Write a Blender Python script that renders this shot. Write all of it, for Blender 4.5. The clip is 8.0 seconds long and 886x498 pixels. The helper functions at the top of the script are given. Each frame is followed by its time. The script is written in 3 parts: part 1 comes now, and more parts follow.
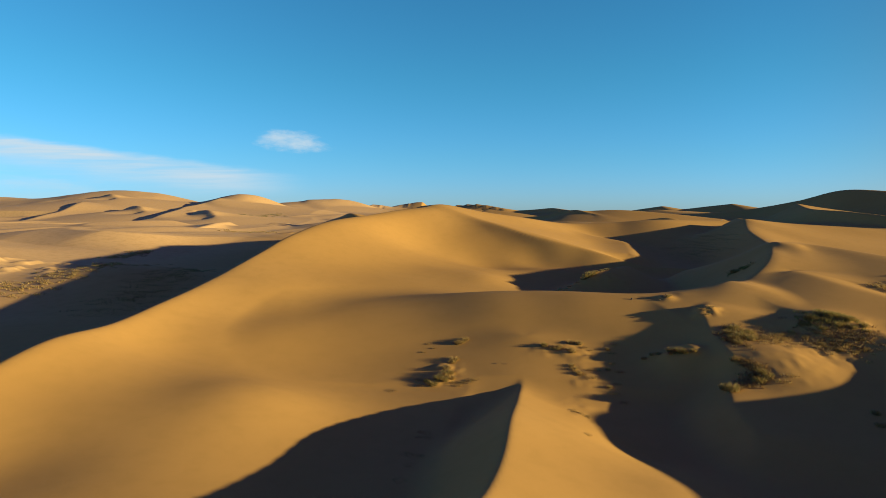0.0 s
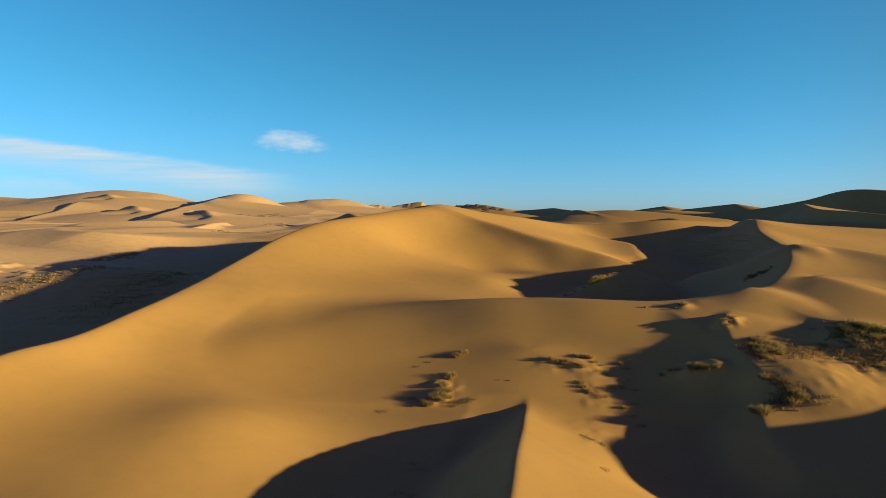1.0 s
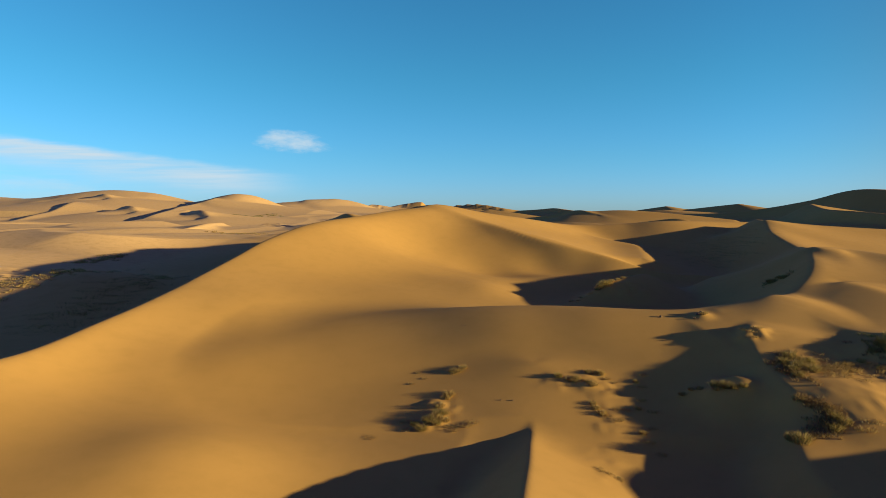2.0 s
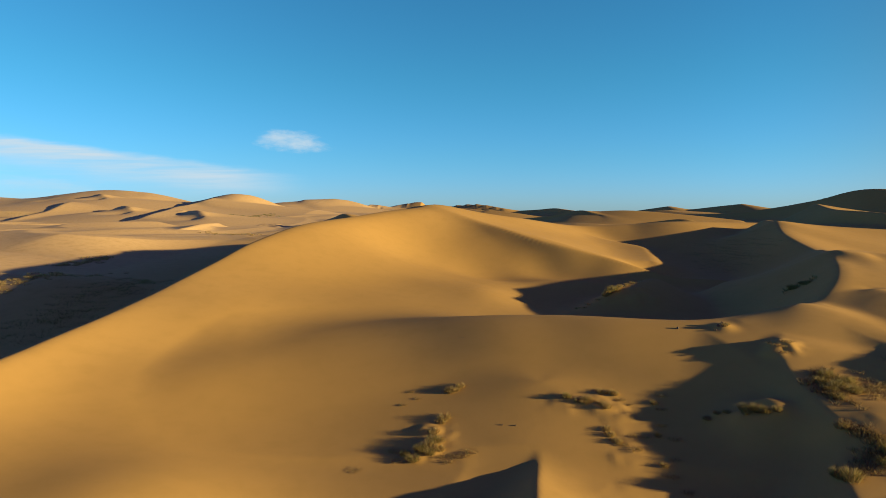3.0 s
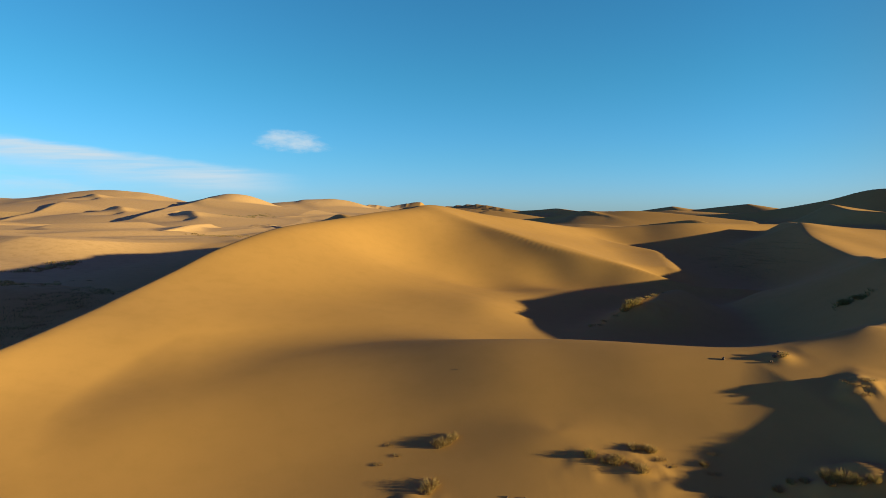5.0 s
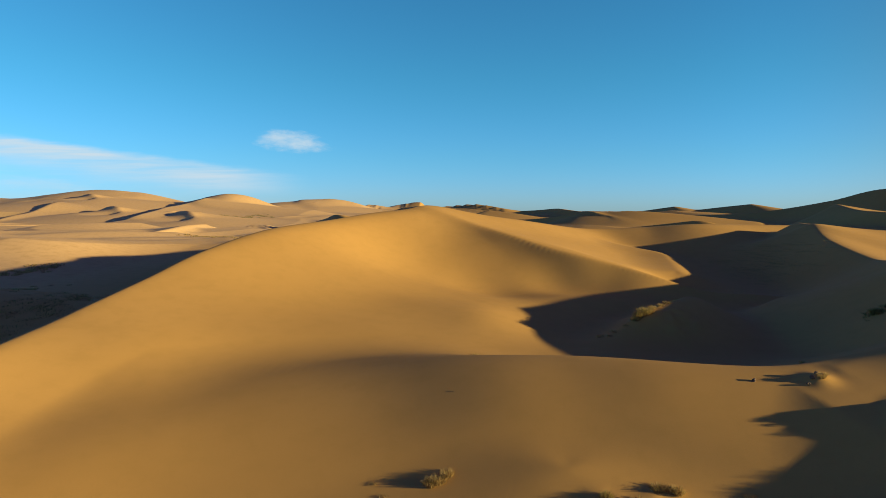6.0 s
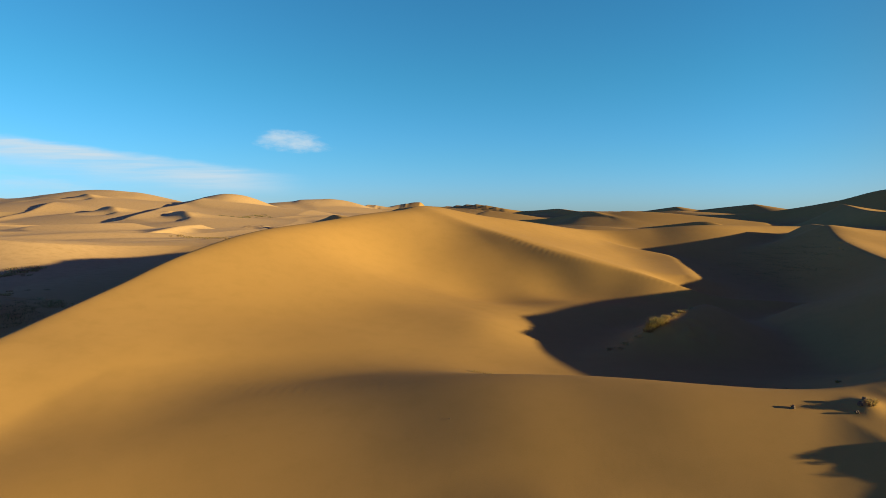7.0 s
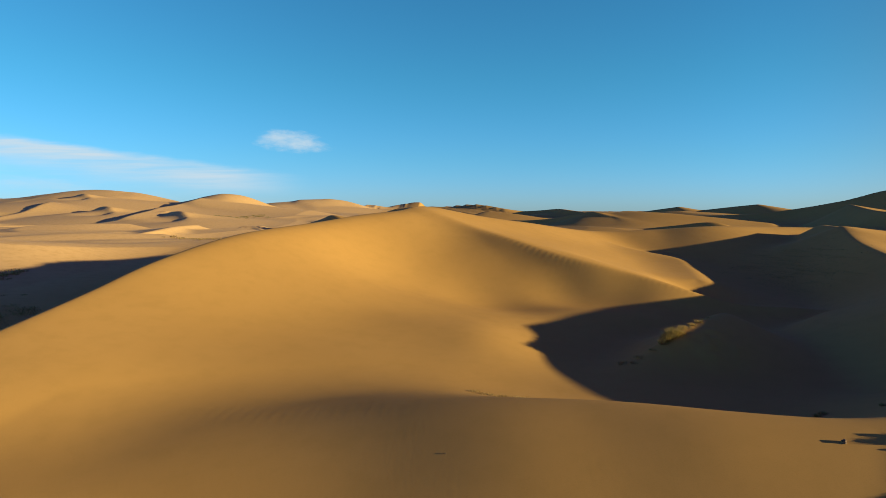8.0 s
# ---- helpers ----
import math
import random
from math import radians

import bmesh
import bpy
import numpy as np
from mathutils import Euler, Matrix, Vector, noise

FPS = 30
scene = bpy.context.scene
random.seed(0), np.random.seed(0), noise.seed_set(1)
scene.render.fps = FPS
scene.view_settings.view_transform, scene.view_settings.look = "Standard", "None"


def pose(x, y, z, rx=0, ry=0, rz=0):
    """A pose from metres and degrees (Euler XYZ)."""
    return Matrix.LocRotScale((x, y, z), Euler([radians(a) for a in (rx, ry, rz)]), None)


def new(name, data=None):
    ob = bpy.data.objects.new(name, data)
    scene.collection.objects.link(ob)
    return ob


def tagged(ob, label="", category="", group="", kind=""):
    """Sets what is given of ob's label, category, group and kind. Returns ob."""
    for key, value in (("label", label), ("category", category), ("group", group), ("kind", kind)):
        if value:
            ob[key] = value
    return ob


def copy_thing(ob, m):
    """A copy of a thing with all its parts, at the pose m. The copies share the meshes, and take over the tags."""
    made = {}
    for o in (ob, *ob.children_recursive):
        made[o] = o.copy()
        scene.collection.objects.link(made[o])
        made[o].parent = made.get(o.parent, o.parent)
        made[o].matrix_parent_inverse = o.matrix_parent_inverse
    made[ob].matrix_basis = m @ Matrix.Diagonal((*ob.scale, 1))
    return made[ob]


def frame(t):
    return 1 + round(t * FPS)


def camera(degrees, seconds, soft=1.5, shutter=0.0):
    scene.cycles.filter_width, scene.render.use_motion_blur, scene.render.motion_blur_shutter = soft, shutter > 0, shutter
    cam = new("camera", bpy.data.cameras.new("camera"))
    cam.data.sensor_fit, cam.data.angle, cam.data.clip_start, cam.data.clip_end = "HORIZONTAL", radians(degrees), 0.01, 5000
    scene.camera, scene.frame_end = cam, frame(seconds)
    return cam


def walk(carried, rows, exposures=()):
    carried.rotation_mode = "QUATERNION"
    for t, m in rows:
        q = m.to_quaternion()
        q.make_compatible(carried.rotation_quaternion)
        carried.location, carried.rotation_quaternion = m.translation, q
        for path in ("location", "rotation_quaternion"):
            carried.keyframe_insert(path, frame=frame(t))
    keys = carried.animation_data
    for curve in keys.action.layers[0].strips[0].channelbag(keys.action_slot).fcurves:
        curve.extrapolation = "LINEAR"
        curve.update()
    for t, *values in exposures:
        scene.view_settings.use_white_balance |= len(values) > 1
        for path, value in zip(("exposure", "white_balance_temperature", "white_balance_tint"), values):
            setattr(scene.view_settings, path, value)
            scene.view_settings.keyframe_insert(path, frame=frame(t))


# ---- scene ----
# ------------------------------------------------------------------ camera
cam = camera(70, 8.0, soft=0.7)
TILT = 86.47
PATH = [
    (0.0, pose(0.00, 0.00, 12.00, TILT)),
    (1.0, pose(0.19, 3.75, 12.04, TILT)),
    (2.0, pose(0.42, 7.46, 12.08, TILT)),
    (3.0, pose(0.67, 11.10, 12.13, TILT)),
    (4.0, pose(0.92, 14.68, 12.18, TILT)),
    (5.0, pose(1.17, 18.18, 12.24, TILT)),
    (6.0, pose(1.42, 21.59, 12.32, TILT)),
    (7.0, pose(1.64, 24.90, 12.40, TILT)),
    (8.0, pose(1.82, 28.08, 12.48, TILT)),
]
EXPOSURE = 1.0
walk(cam, PATH, exposures=((0.0, EXPOSURE), (8.0, EXPOSURE)))

# ------------------------------------------------------------------ sun and sky
SUN_ELEVATION = 8.4
SUN_FROM = Vector((1.0, -0.22, 0.0)).normalized()
sun_data = bpy.data.lights.new("sun", "SUN")
sun_data.energy, sun_data.angle, sun_data.color = 5.0, radians(0.6), (1.0, 0.80, 0.46)
sun = new("sun", sun_data)
toward = SUN_FROM * math.cos(radians(SUN_ELEVATION)) + Vector((0, 0, math.sin(radians(SUN_ELEVATION))))
sun.matrix_world = Matrix.Translation((60, -30, 60)) @ (-toward).to_track_quat("-Z", "Y").to_matrix().to_4x4()

world = bpy.data.worlds.new("desert_sky")
scene.world = world
world.use_nodes = True


class Nodes:
    """Short hand for building a node tree."""

    def __init__(self, tree):
        self.tree = tree
        tree.nodes.clear()

    def add(self, kind, **values):
        node = self.tree.nodes.new(kind)
        for key, value in values.items():
            if key.startswith("in_"):
                self.put(node.inputs[int(key[3:])], value)
            else:
                setattr(node, key, value)
        return node

    def put(self, socket, value):
        if isinstance(value, bpy.types.Node):
            self.tree.links.new(value.outputs[0], socket)
        elif isinstance(value, bpy.types.NodeSocket):
            self.tree.links.new(value, socket)
        else:
            socket.default_value = value

    def math(self, op, a, b=0.0, c=0.0, clamp=False):
        return self.add("ShaderNodeMath", operation=op, use_clamp=clamp, in_0=a, in_1=b, in_2=c)

    def mix(self, fac, a, b, blend="MIX"):
        node = self.add("ShaderNodeMix", data_type="RGBA", blend_type=blend)
        self.put(node.inputs[0], fac), self.put(node.inputs[6], a), self.put(node.inputs[7], b)
        return node.outputs[2]

    def ramp(self, fac, *stops):
        node = self.add("ShaderNodeValToRGB", in_0=fac)
        ramp = node.color_ramp
        while len(ramp.elements) < len(stops):
            ramp.elements.new(0.5)
        for e, (at, col) in zip(ramp.elements, stops):
            e.position, e.color = at, (*col, 1) if len(col) == 3 else col
        return node.outputs[0]

    def step(self, x, lo, hi):
        node = self.add("ShaderNodeMapRange", interpolation_type="SMOOTHSTEP")
        self.put(node.inputs[0], x), self.put(node.inputs[1], lo), self.put(node.inputs[2], hi)
        return node.outputs[0]

    def noise(self, vector, scale, detail=4.0, rough=0.5):
        node = self.add("ShaderNodeTexNoise")
        self.put(node.inputs["Vector"], vector)
        node.inputs["Scale"].default_value, node.inputs["Detail"].default_value = scale, detail
        node.inputs["Roughness"].default_value = rough
        return node.outputs[0]


n = Nodes(world.node_tree)
sky = n.add("ShaderNodeTexSky", sky_type="NISHITA", sun_disc=False, sun_elevation=radians(SUN_ELEVATION),
            sun_rotation=math.atan2(SUN_FROM.x, SUN_FROM.y), altitude=1200.0, air_density=1.0, dust_density=0.3, ozone_density=2.0)
SKY_STRENGTH = 0.05
ray = n.add("ShaderNodeTexCoord").outputs["Generated"]
split = n.add("ShaderNodeSeparateXYZ", in_0=ray)
ahead = n.math("MAXIMUM", split.outputs[1], 0.02)
across = n.math("DIVIDE", split.outputs[0], ahead)
height = n.math("DIVIDE", split.outputs[2], ahead)
plane = n.add("ShaderNodeCombineXYZ", in_0=across, in_1=height)
stretched = n.add("ShaderNodeVectorMath", operation="MULTIPLY", in_0=plane, in_1=(5.0, 26.0, 1.0))
fibres = n.noise(stretched, 1.6, 6.0, 0.6)
drawn = n.add("ShaderNodeVectorMath", operation="MULTIPLY", in_0=plane, in_1=(22.0, 60.0, 1.0))
puffs = n.noise(drawn, 1.0, 6.0, 0.65)
# a long thin veil that sinks to the right, and one small puff beside it
veil_line = n.math("ADD", n.math("MULTIPLY", across, -0.135), 0.022)
veil_off = n.math("ADD", n.math("SUBTRACT", height, veil_line), n.math("MULTIPLY", n.math("SUBTRACT", fibres, 0.5), 0.022))
veil = n.math("MULTIPLY", n.step(veil_off, 0.006, -0.006), n.step(veil_off, -0.066, -0.004))
veil = n.math("MULTIPLY", veil, n.step(across, -0.20, -0.37))
thin = n.noise(n.add("ShaderNodeVectorMath", operation="MULTIPLY", in_0=plane, in_1=(4.0, 70.0, 1.0)), 1.0, 5.0, 0.55)
veil = n.math("MULTIPLY", veil, n.math("ADD", n.math("MULTIPLY", n.step(thin, 0.3, 0.7), 0.8), 0.3))
under = n.math("MULTIPLY", n.step(veil_off, -0.03, -0.055), n.step(veil_off, -0.115, -0.06))
under = n.math("MULTIPLY", n.math("MULTIPLY", under, n.step(across, -0.30, -0.62)), n.math("MULTIPLY", n.step(fibres, 0.35, 0.7), 0.35))
veil = n.math("MAXIMUM", veil, under)
puff_x = n.math("DIVIDE", n.math("ADD", across, 0.240), 0.066)
puff_y = n.math("DIVIDE", n.math("ADD", n.math("SUBTRACT", height, 0.107), n.math("MULTIPLY", n.math("ADD", across, 0.236), 0.10)), 0.019)
puff_r = n.math("ADD", n.math("MULTIPLY", puff_x, puff_x), n.math("MULTIPLY", puff_y, puff_y))
puff = n.step(n.math("ADD", puff_r, n.math("MULTIPLY", n.math("SUBTRACT", puffs, 0.5), 2.2)), 1.0, -0.4)
front = n.step(split.outputs[1], 0.05, 0.2)
cloud = n.math("MULTIPLY", n.math("MAXIMUM", n.math("MULTIPLY", veil, 0.95), n.math("MULTIPLY", puff, 0.9)), front, clamp=True)
# the clear, dry air of the evening: bluer overhead, pale at the horizon
low_tint = n.mix(n.step(split.outputs[2], 0.0, 0.22), n.mix(n.step(split.outputs[2], 0.0, 0.09), (0.70, 1.32, 2.8, 1), (0.62, 1.33, 2.3, 1)), (0.48, 1.50, 1.90, 1))
air_tint = n.mix(n.step(split.outputs[2], 0.32, 0.6), low_tint, (0.54, 0.14, 1.75, 1))
sunward = n.add("ShaderNodeVectorMath", operation="DOT_PRODUCT", in_0=ray, in_1=tuple(SUN_FROM)).outputs["Value"]
air_tint = n.mix(n.step(sunward, 0.2, 0.75), air_tint, (0.65, 0.6, 0.6, 1))
clear = n.mix(1.0, sky.outputs[0], air_tint, "MULTIPLY")
tinted = n.mix(cloud, clear, (6.1, 7.3, 8.1, 1))
background = n.add("ShaderNodeBackground", in_0=tinted, in_1=SKY_STRENGTH)
n.add("ShaderNodeOutputWorld", in_0=background)


# ------------------------------------------------------------------ materials
def material(name):
    mat = bpy.data.materials.new(name)
    mat.use_nodes = True
    return mat, Nodes(mat.node_tree)


def sand_material():
    mat, n = material("dune_sand")
    at = n.add("ShaderNodeNewGeometry").outputs["Position"]
    broad = n.noise(at, 0.05, 4.0, 0.55)
    patches = n.noise(at, 0.9, 5.0, 0.6)
    grain = n.noise(at, 24.0, 4.0, 0.7)
    colour = n.ramp(broad, (0.3, (0.411, 0.237, 0.059)), (0.7, (0.471, 0.277, 0.074)))
    # open plain in the west: haze and stronger sun painted in as paler colour
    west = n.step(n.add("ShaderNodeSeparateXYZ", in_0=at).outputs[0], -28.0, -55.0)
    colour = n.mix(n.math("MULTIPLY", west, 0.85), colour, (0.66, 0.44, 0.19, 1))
    colour = n.mix(n.math("MULTIPLY", n.step(patches, 0.42, 0.72), 0.3), colour, (0.36, 0.216, 0.052, 1))
    colour = n.mix(n.math("MULTIPLY", n.step(grain, 0.45, 0.75), 0.35), colour, (0.30, 0.181, 0.043, 1))
    # wind ripples and loose grains
    bent = n.add("ShaderNodeVectorMath", operation="MULTIPLY", in_0=at, in_1=(6.0, 2.2, 1.0))
    ripple = n.noise(bent, 1.0, 3.0, 0.5)
    relief = n.math("ADD", n.math("MULTIPLY", ripple, 0.5), n.math("MULTIPLY", grain, 0.35))
    bump = n.add("ShaderNodeBump")
    bump.inputs["Strength"].default_value, bump.inputs["Distance"].default_value = 0.12, 0.03
    n.put(bump.inputs["Height"], relief)
    shader = n.add("ShaderNodeBsdfPrincipled")
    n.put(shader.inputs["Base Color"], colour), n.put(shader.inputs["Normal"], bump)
    shader.inputs["Roughness"].default_value = 0.95
    shader.inputs["Specular IOR Level"].default_value = 0.1
    n.add("ShaderNodeOutputMaterial", in_0=shader)
    return mat


def blade_material(name, low, high):
    mat, n = material(name)
    geo = n.add("ShaderNodeNewGeometry")
    tone = n.ramp(geo.outputs["Random Per Island"], (0.0, low), (1.0, high))
    blotch = n.noise(geo.outputs["Position"], 9.0, 3.0)
    tone = n.mix(n.math("MULTIPLY", blotch, 0.5), tone, (*[c * 0.6 for c in low], 1))
    shader = n.add("ShaderNodeBsdfPrincipled")
    n.put(shader.inputs["Base Color"], tone)
    shader.inputs["Roughness"].default_value = 0.7
    glow = n.add("ShaderNodeBsdfTranslucent")
    n.put(glow.inputs[0], tone)
    both = n.add("ShaderNodeMixShader", in_0=0.4, in_1=shader, in_2=glow)
    n.add("ShaderNodeOutputMaterial", in_0=both)
    return mat


def stone_material():
    mat, n = material("dark_stone")
    at = n.add("ShaderNodeTexCoord").outputs["Object"]
    tone = n.ramp(n.noise(at, 7.0, 6.0, 0.65), (0.3, (0.05, 0.033, 0.02)), (0.7, (0.15, 0.095, 0.05)))
    bump = n.add("ShaderNodeBump")
    bump.inputs["Strength"].default_value, bump.inputs["Distance"].default_value = 0.6, 0.02
    n.put(bump.inputs["Height"], n.noise(at, 22.0, 5.0))
    shader = n.add("ShaderNodeBsdfPrincipled")
    n.put(shader.inputs["Base Color"], tone), n.put(shader.inputs["Normal"], bump)
    shader.inputs["Roughness"].default_value = 0.9
    n.add("ShaderNodeOutputMaterial", in_0=shader)
    return mat


SAND = sand_material()
STRAW = blade_material("dry_grass", (0.30, 0.20, 0.06), (0.54, 0.39, 0.13))
GREEN = blade_material("green_grass", (0.14, 0.125, 0.028), (0.36, 0.30, 0.075))
BROWN = blade_material("brown_scrub", (0.15, 0.095, 0.03), (0.36, 0.25, 0.09))
STONE = stone_material()


# ------------------------------------------------------------------ the shape of the land
def lattice(ix, iy, seed):
    a = (ix * 374761393 + iy * 668265263 + seed * 974711) & 0x7FFFFFFF
    a = ((a ^ (a >> 13)) * 1274126177) & 0x7FFFFFFF
    return ((a ^ (a >> 16)) & 0xFFFF) / 65535.0


def value_noise(x, y, seed):
    fx, fy = np.floor(x), np.floor(y)
    ix, iy = fx.astype(np.int64), fy.astype(np.int64)
    u, v = x - fx, y - fy
    u, v = u * u * u * (u * (u * 6 - 15) + 10), v * v * v * (v * (v * 6 - 15) + 10)
    a, b = lattice(ix, iy, seed), lattice(ix + 1, iy, seed)
    c, d = lattice(ix, iy + 1, seed), lattice(ix + 1, iy + 1, seed)
    return (a + (b - a) * u) * (1 - v) + (c + (d - c) * u) * v


def smoothstep(x, lo, hi):
    t = np.clip((x - lo) / (hi - lo), 0, 1)
    return t * t * (3 - 2 * t)


def smooth_max(a, b, k):
    h = np.maximum(k - np.abs(a - b), 0) / k
    return np.maximum(a, b) + h * h * k * 0.25


def crest_line(points, pieces=6):
    """A Catmull-Rom curve through the crest's corner points."""
    p = np.array([points[0]] + list(points) + [points[-1]], float)
    p[0], p[-1] = 2 * p[1] - p[2], 2 * p[-2] - p[-3]
    out = []
    for i in range(1, len(p) - 2):
        a, b, c, d = p[i - 1:i + 3]
        for t in np.arange(pieces) / pieces:
            out.append(0.5 * (2 * b + (c - a) * t + (2 * a - 5 * b + 4 * c - d) * t ** 2 + (3 * b - a - 3 * c + d) * t ** 3))
    out.append(p[-2])
    return np.array(out)


class Dune:
    """A ridge of sand: the crest's corners, and for each flank (slope at the crest, whole drop, rounding of the edge, lasting slope), one for
    all the crest or one for each corner. left and right are as one goes along the crest; end is the slope past its ends;
    blend is the softness of its foot; tail is the slope beyond reach, far below the crest."""

    def __init__(self, crest, left, right, end=0.3, blend=1.0, pieces=14, tail=0.3, reach=0):
        self.line, self.end, self.blend, self.tail, self.reach = crest_line(crest, pieces), end, blend, tail, reach
        self.left, self.right = self.spread(left, len(crest), pieces), self.spread(right, len(crest), pieces)

    def spread(self, flank, corners, pieces):
        rows = flank if isinstance(flank, list) else [flank] * corners
        rows = np.array([(*row, 0.0)[:4] for row in rows], float)
        if corners > 2:
            smooth = rows.copy()
            smooth[1:-1] = rows[1:-1] * 0.6 + (rows[:-2] + rows[2:]) * 0.2
            return np.maximum(crest_line(smooth, pieces), 0.0)
        return crest_line(rows, pieces)

    def height(self, x, y):
        z, total, off = np.zeros_like(x), np.full(x.shape, 1e-30), np.zeros_like(x)
        side, along, place = np.zeros_like(x), np.zeros_like(x), np.zeros_like(x)
        for i, (a, b) in enumerate(zip(self.line[:-1], self.line[1:])):
            dx, dy = b[0] - a[0], b[1] - a[1]
            length = math.hypot(dx, dy)
            dx, dy = dx / length, dy / length
            px, py = x - a[0], y - a[1]
            s = np.clip(px * dx + py * dy, 0, length)
            ox, oy = px - s * dx, py - s * dy
            d = np.maximum(np.hypot(ox, oy), 1e-3)
            # the nearest crest points count most, so that the flanks run smoothly
            weight = length / d ** 8
            total += weight
            off += weight * d
            z += weight * (a[2] + (b[2] - a[2]) * s / length)
            place += weight * (i + s / length)
            side += weight * (dx * oy - dy * ox) / d
            along += weight * (dx * ox + dy * oy) / d
        best, z, place, side, along = [v / total for v in (off, z, place, side, along)]
        w = smoothstep(side, -1.0, 1.0)

        def drop(flank):
            k, whole, rounding, lasting = [np.interp(place, np.arange(len(flank)), flank[:, i]) for i in range(4)]
            d = np.sqrt(best * best + rounding * rounding) - rounding
            return whole * (1 - np.exp(-k * d / whole)) + lasting * d + self.tail * np.maximum(d - (self.reach or 12 + 1.3 * whole / k), 0)

        fall = drop(self.right) * (1 - w) + drop(self.left) * w
        tail = np.clip(np.abs(along), 0, 1) ** 2
        return z - (fall * (1 - tail) + np.minimum(self.end * best, 40) * tail)


def dune_waves(x, y, wavelength, seed, trend=0.35, steep=0.24):
    """Rows of dunes with their steep side to the west, between 0 and 1; trend turns the rows away from north."""
    bend = (value_noise(x / 90, y / 120, seed) - 0.5) * 1.6 + (value_noise(x / 33, y / 40, seed + 1) - 0.5) * 0.55
    phase = x / wavelength + y / wavelength * trend + bend
    f = phase - np.floor(phase)
    rise = np.where(f < steep, f / steep, 1 - (f - steep) / (1 - steep))
    rise = np.where(f < steep, rise, rise ** 1.35)
    strength = smoothstep(value_noise(x / 70 + 9, y / 90 + 4, seed + 2), 0.2, 0.8)
    return rise * (0.25 + 0.75 * strength)


def floor_height(x, y):
    """The ground between the dunes."""
    h = -0.6 + 0.7 * smoothstep(x, -2, 12) + 3.5 * smoothstep(y, 38, 53) + (4.6 * smoothstep(y, 100, 150) - 1.6 * smoothstep(y, 150, 185)) * smoothstep(x, -25, 5)
    west = smoothstep(x, -16, -24)
    plain = 2.9 + 1.5 * smoothstep(y, 52, 75) + 0.4 * smoothstep(y, 80, 120) + 0.9 * smoothstep(y, 120, 170) + 0.065 * np.clip(-x - 42, 0, 32) * smoothstep(y, 60, 90) * smoothstep(y, 330, 200) + 2.5 * smoothstep(y, 290, 430)
    h = h * (1 - west) + plain * west
    h = h + 0.5 * (value_noise(x / 14, y / 14, 5) - 0.5)
    # the open plain in the west: low dunes that turn their long lit backs to the south-east
    open_plain = smoothstep(-x, 38, 62) * smoothstep(y, 112, 165) * smoothstep(y, 440, 350)
    h = h + open_plain * (3.4 * dune_waves(x + 50, y, 52, 71, -0.5, 0.16) + 0.7 * dune_waves(x, y, 21, 81, -0.4, 0.2) - 1.5 + 2.6 * (value_noise(x / 26, y / 44, 91) - 0.5))
    # long rows of dunes all round, with their gentle side to the evening sun
    rows = np.clip(smoothstep(y + 0.25 * np.abs(x), 100, 170) + smoothstep(x, 60, 130) + smoothstep(-x, 40, 70), 0, 1)
    h = h + rows * (1 - open_plain) * (0.45 - 0.30 * smoothstep(y, 120, 160) * smoothstep(x, 30, -10)) * (4.4 * dune_waves(x, y, 62, 11) + 1.4 * dune_waves(x + 300, y, 27, 31))
    distance = np.hypot(x, y)
    h = h + 3.0 * smoothstep(distance, 240, 520) * (value_noise(x / 110, y / 110, 41) - 0.35)
    return h


def hill(x, y, cx, cy, rx, ry, high):
    return high * np.exp(-(((x - cx) / rx) ** 2 + ((y - cy) / ry) ** 2))


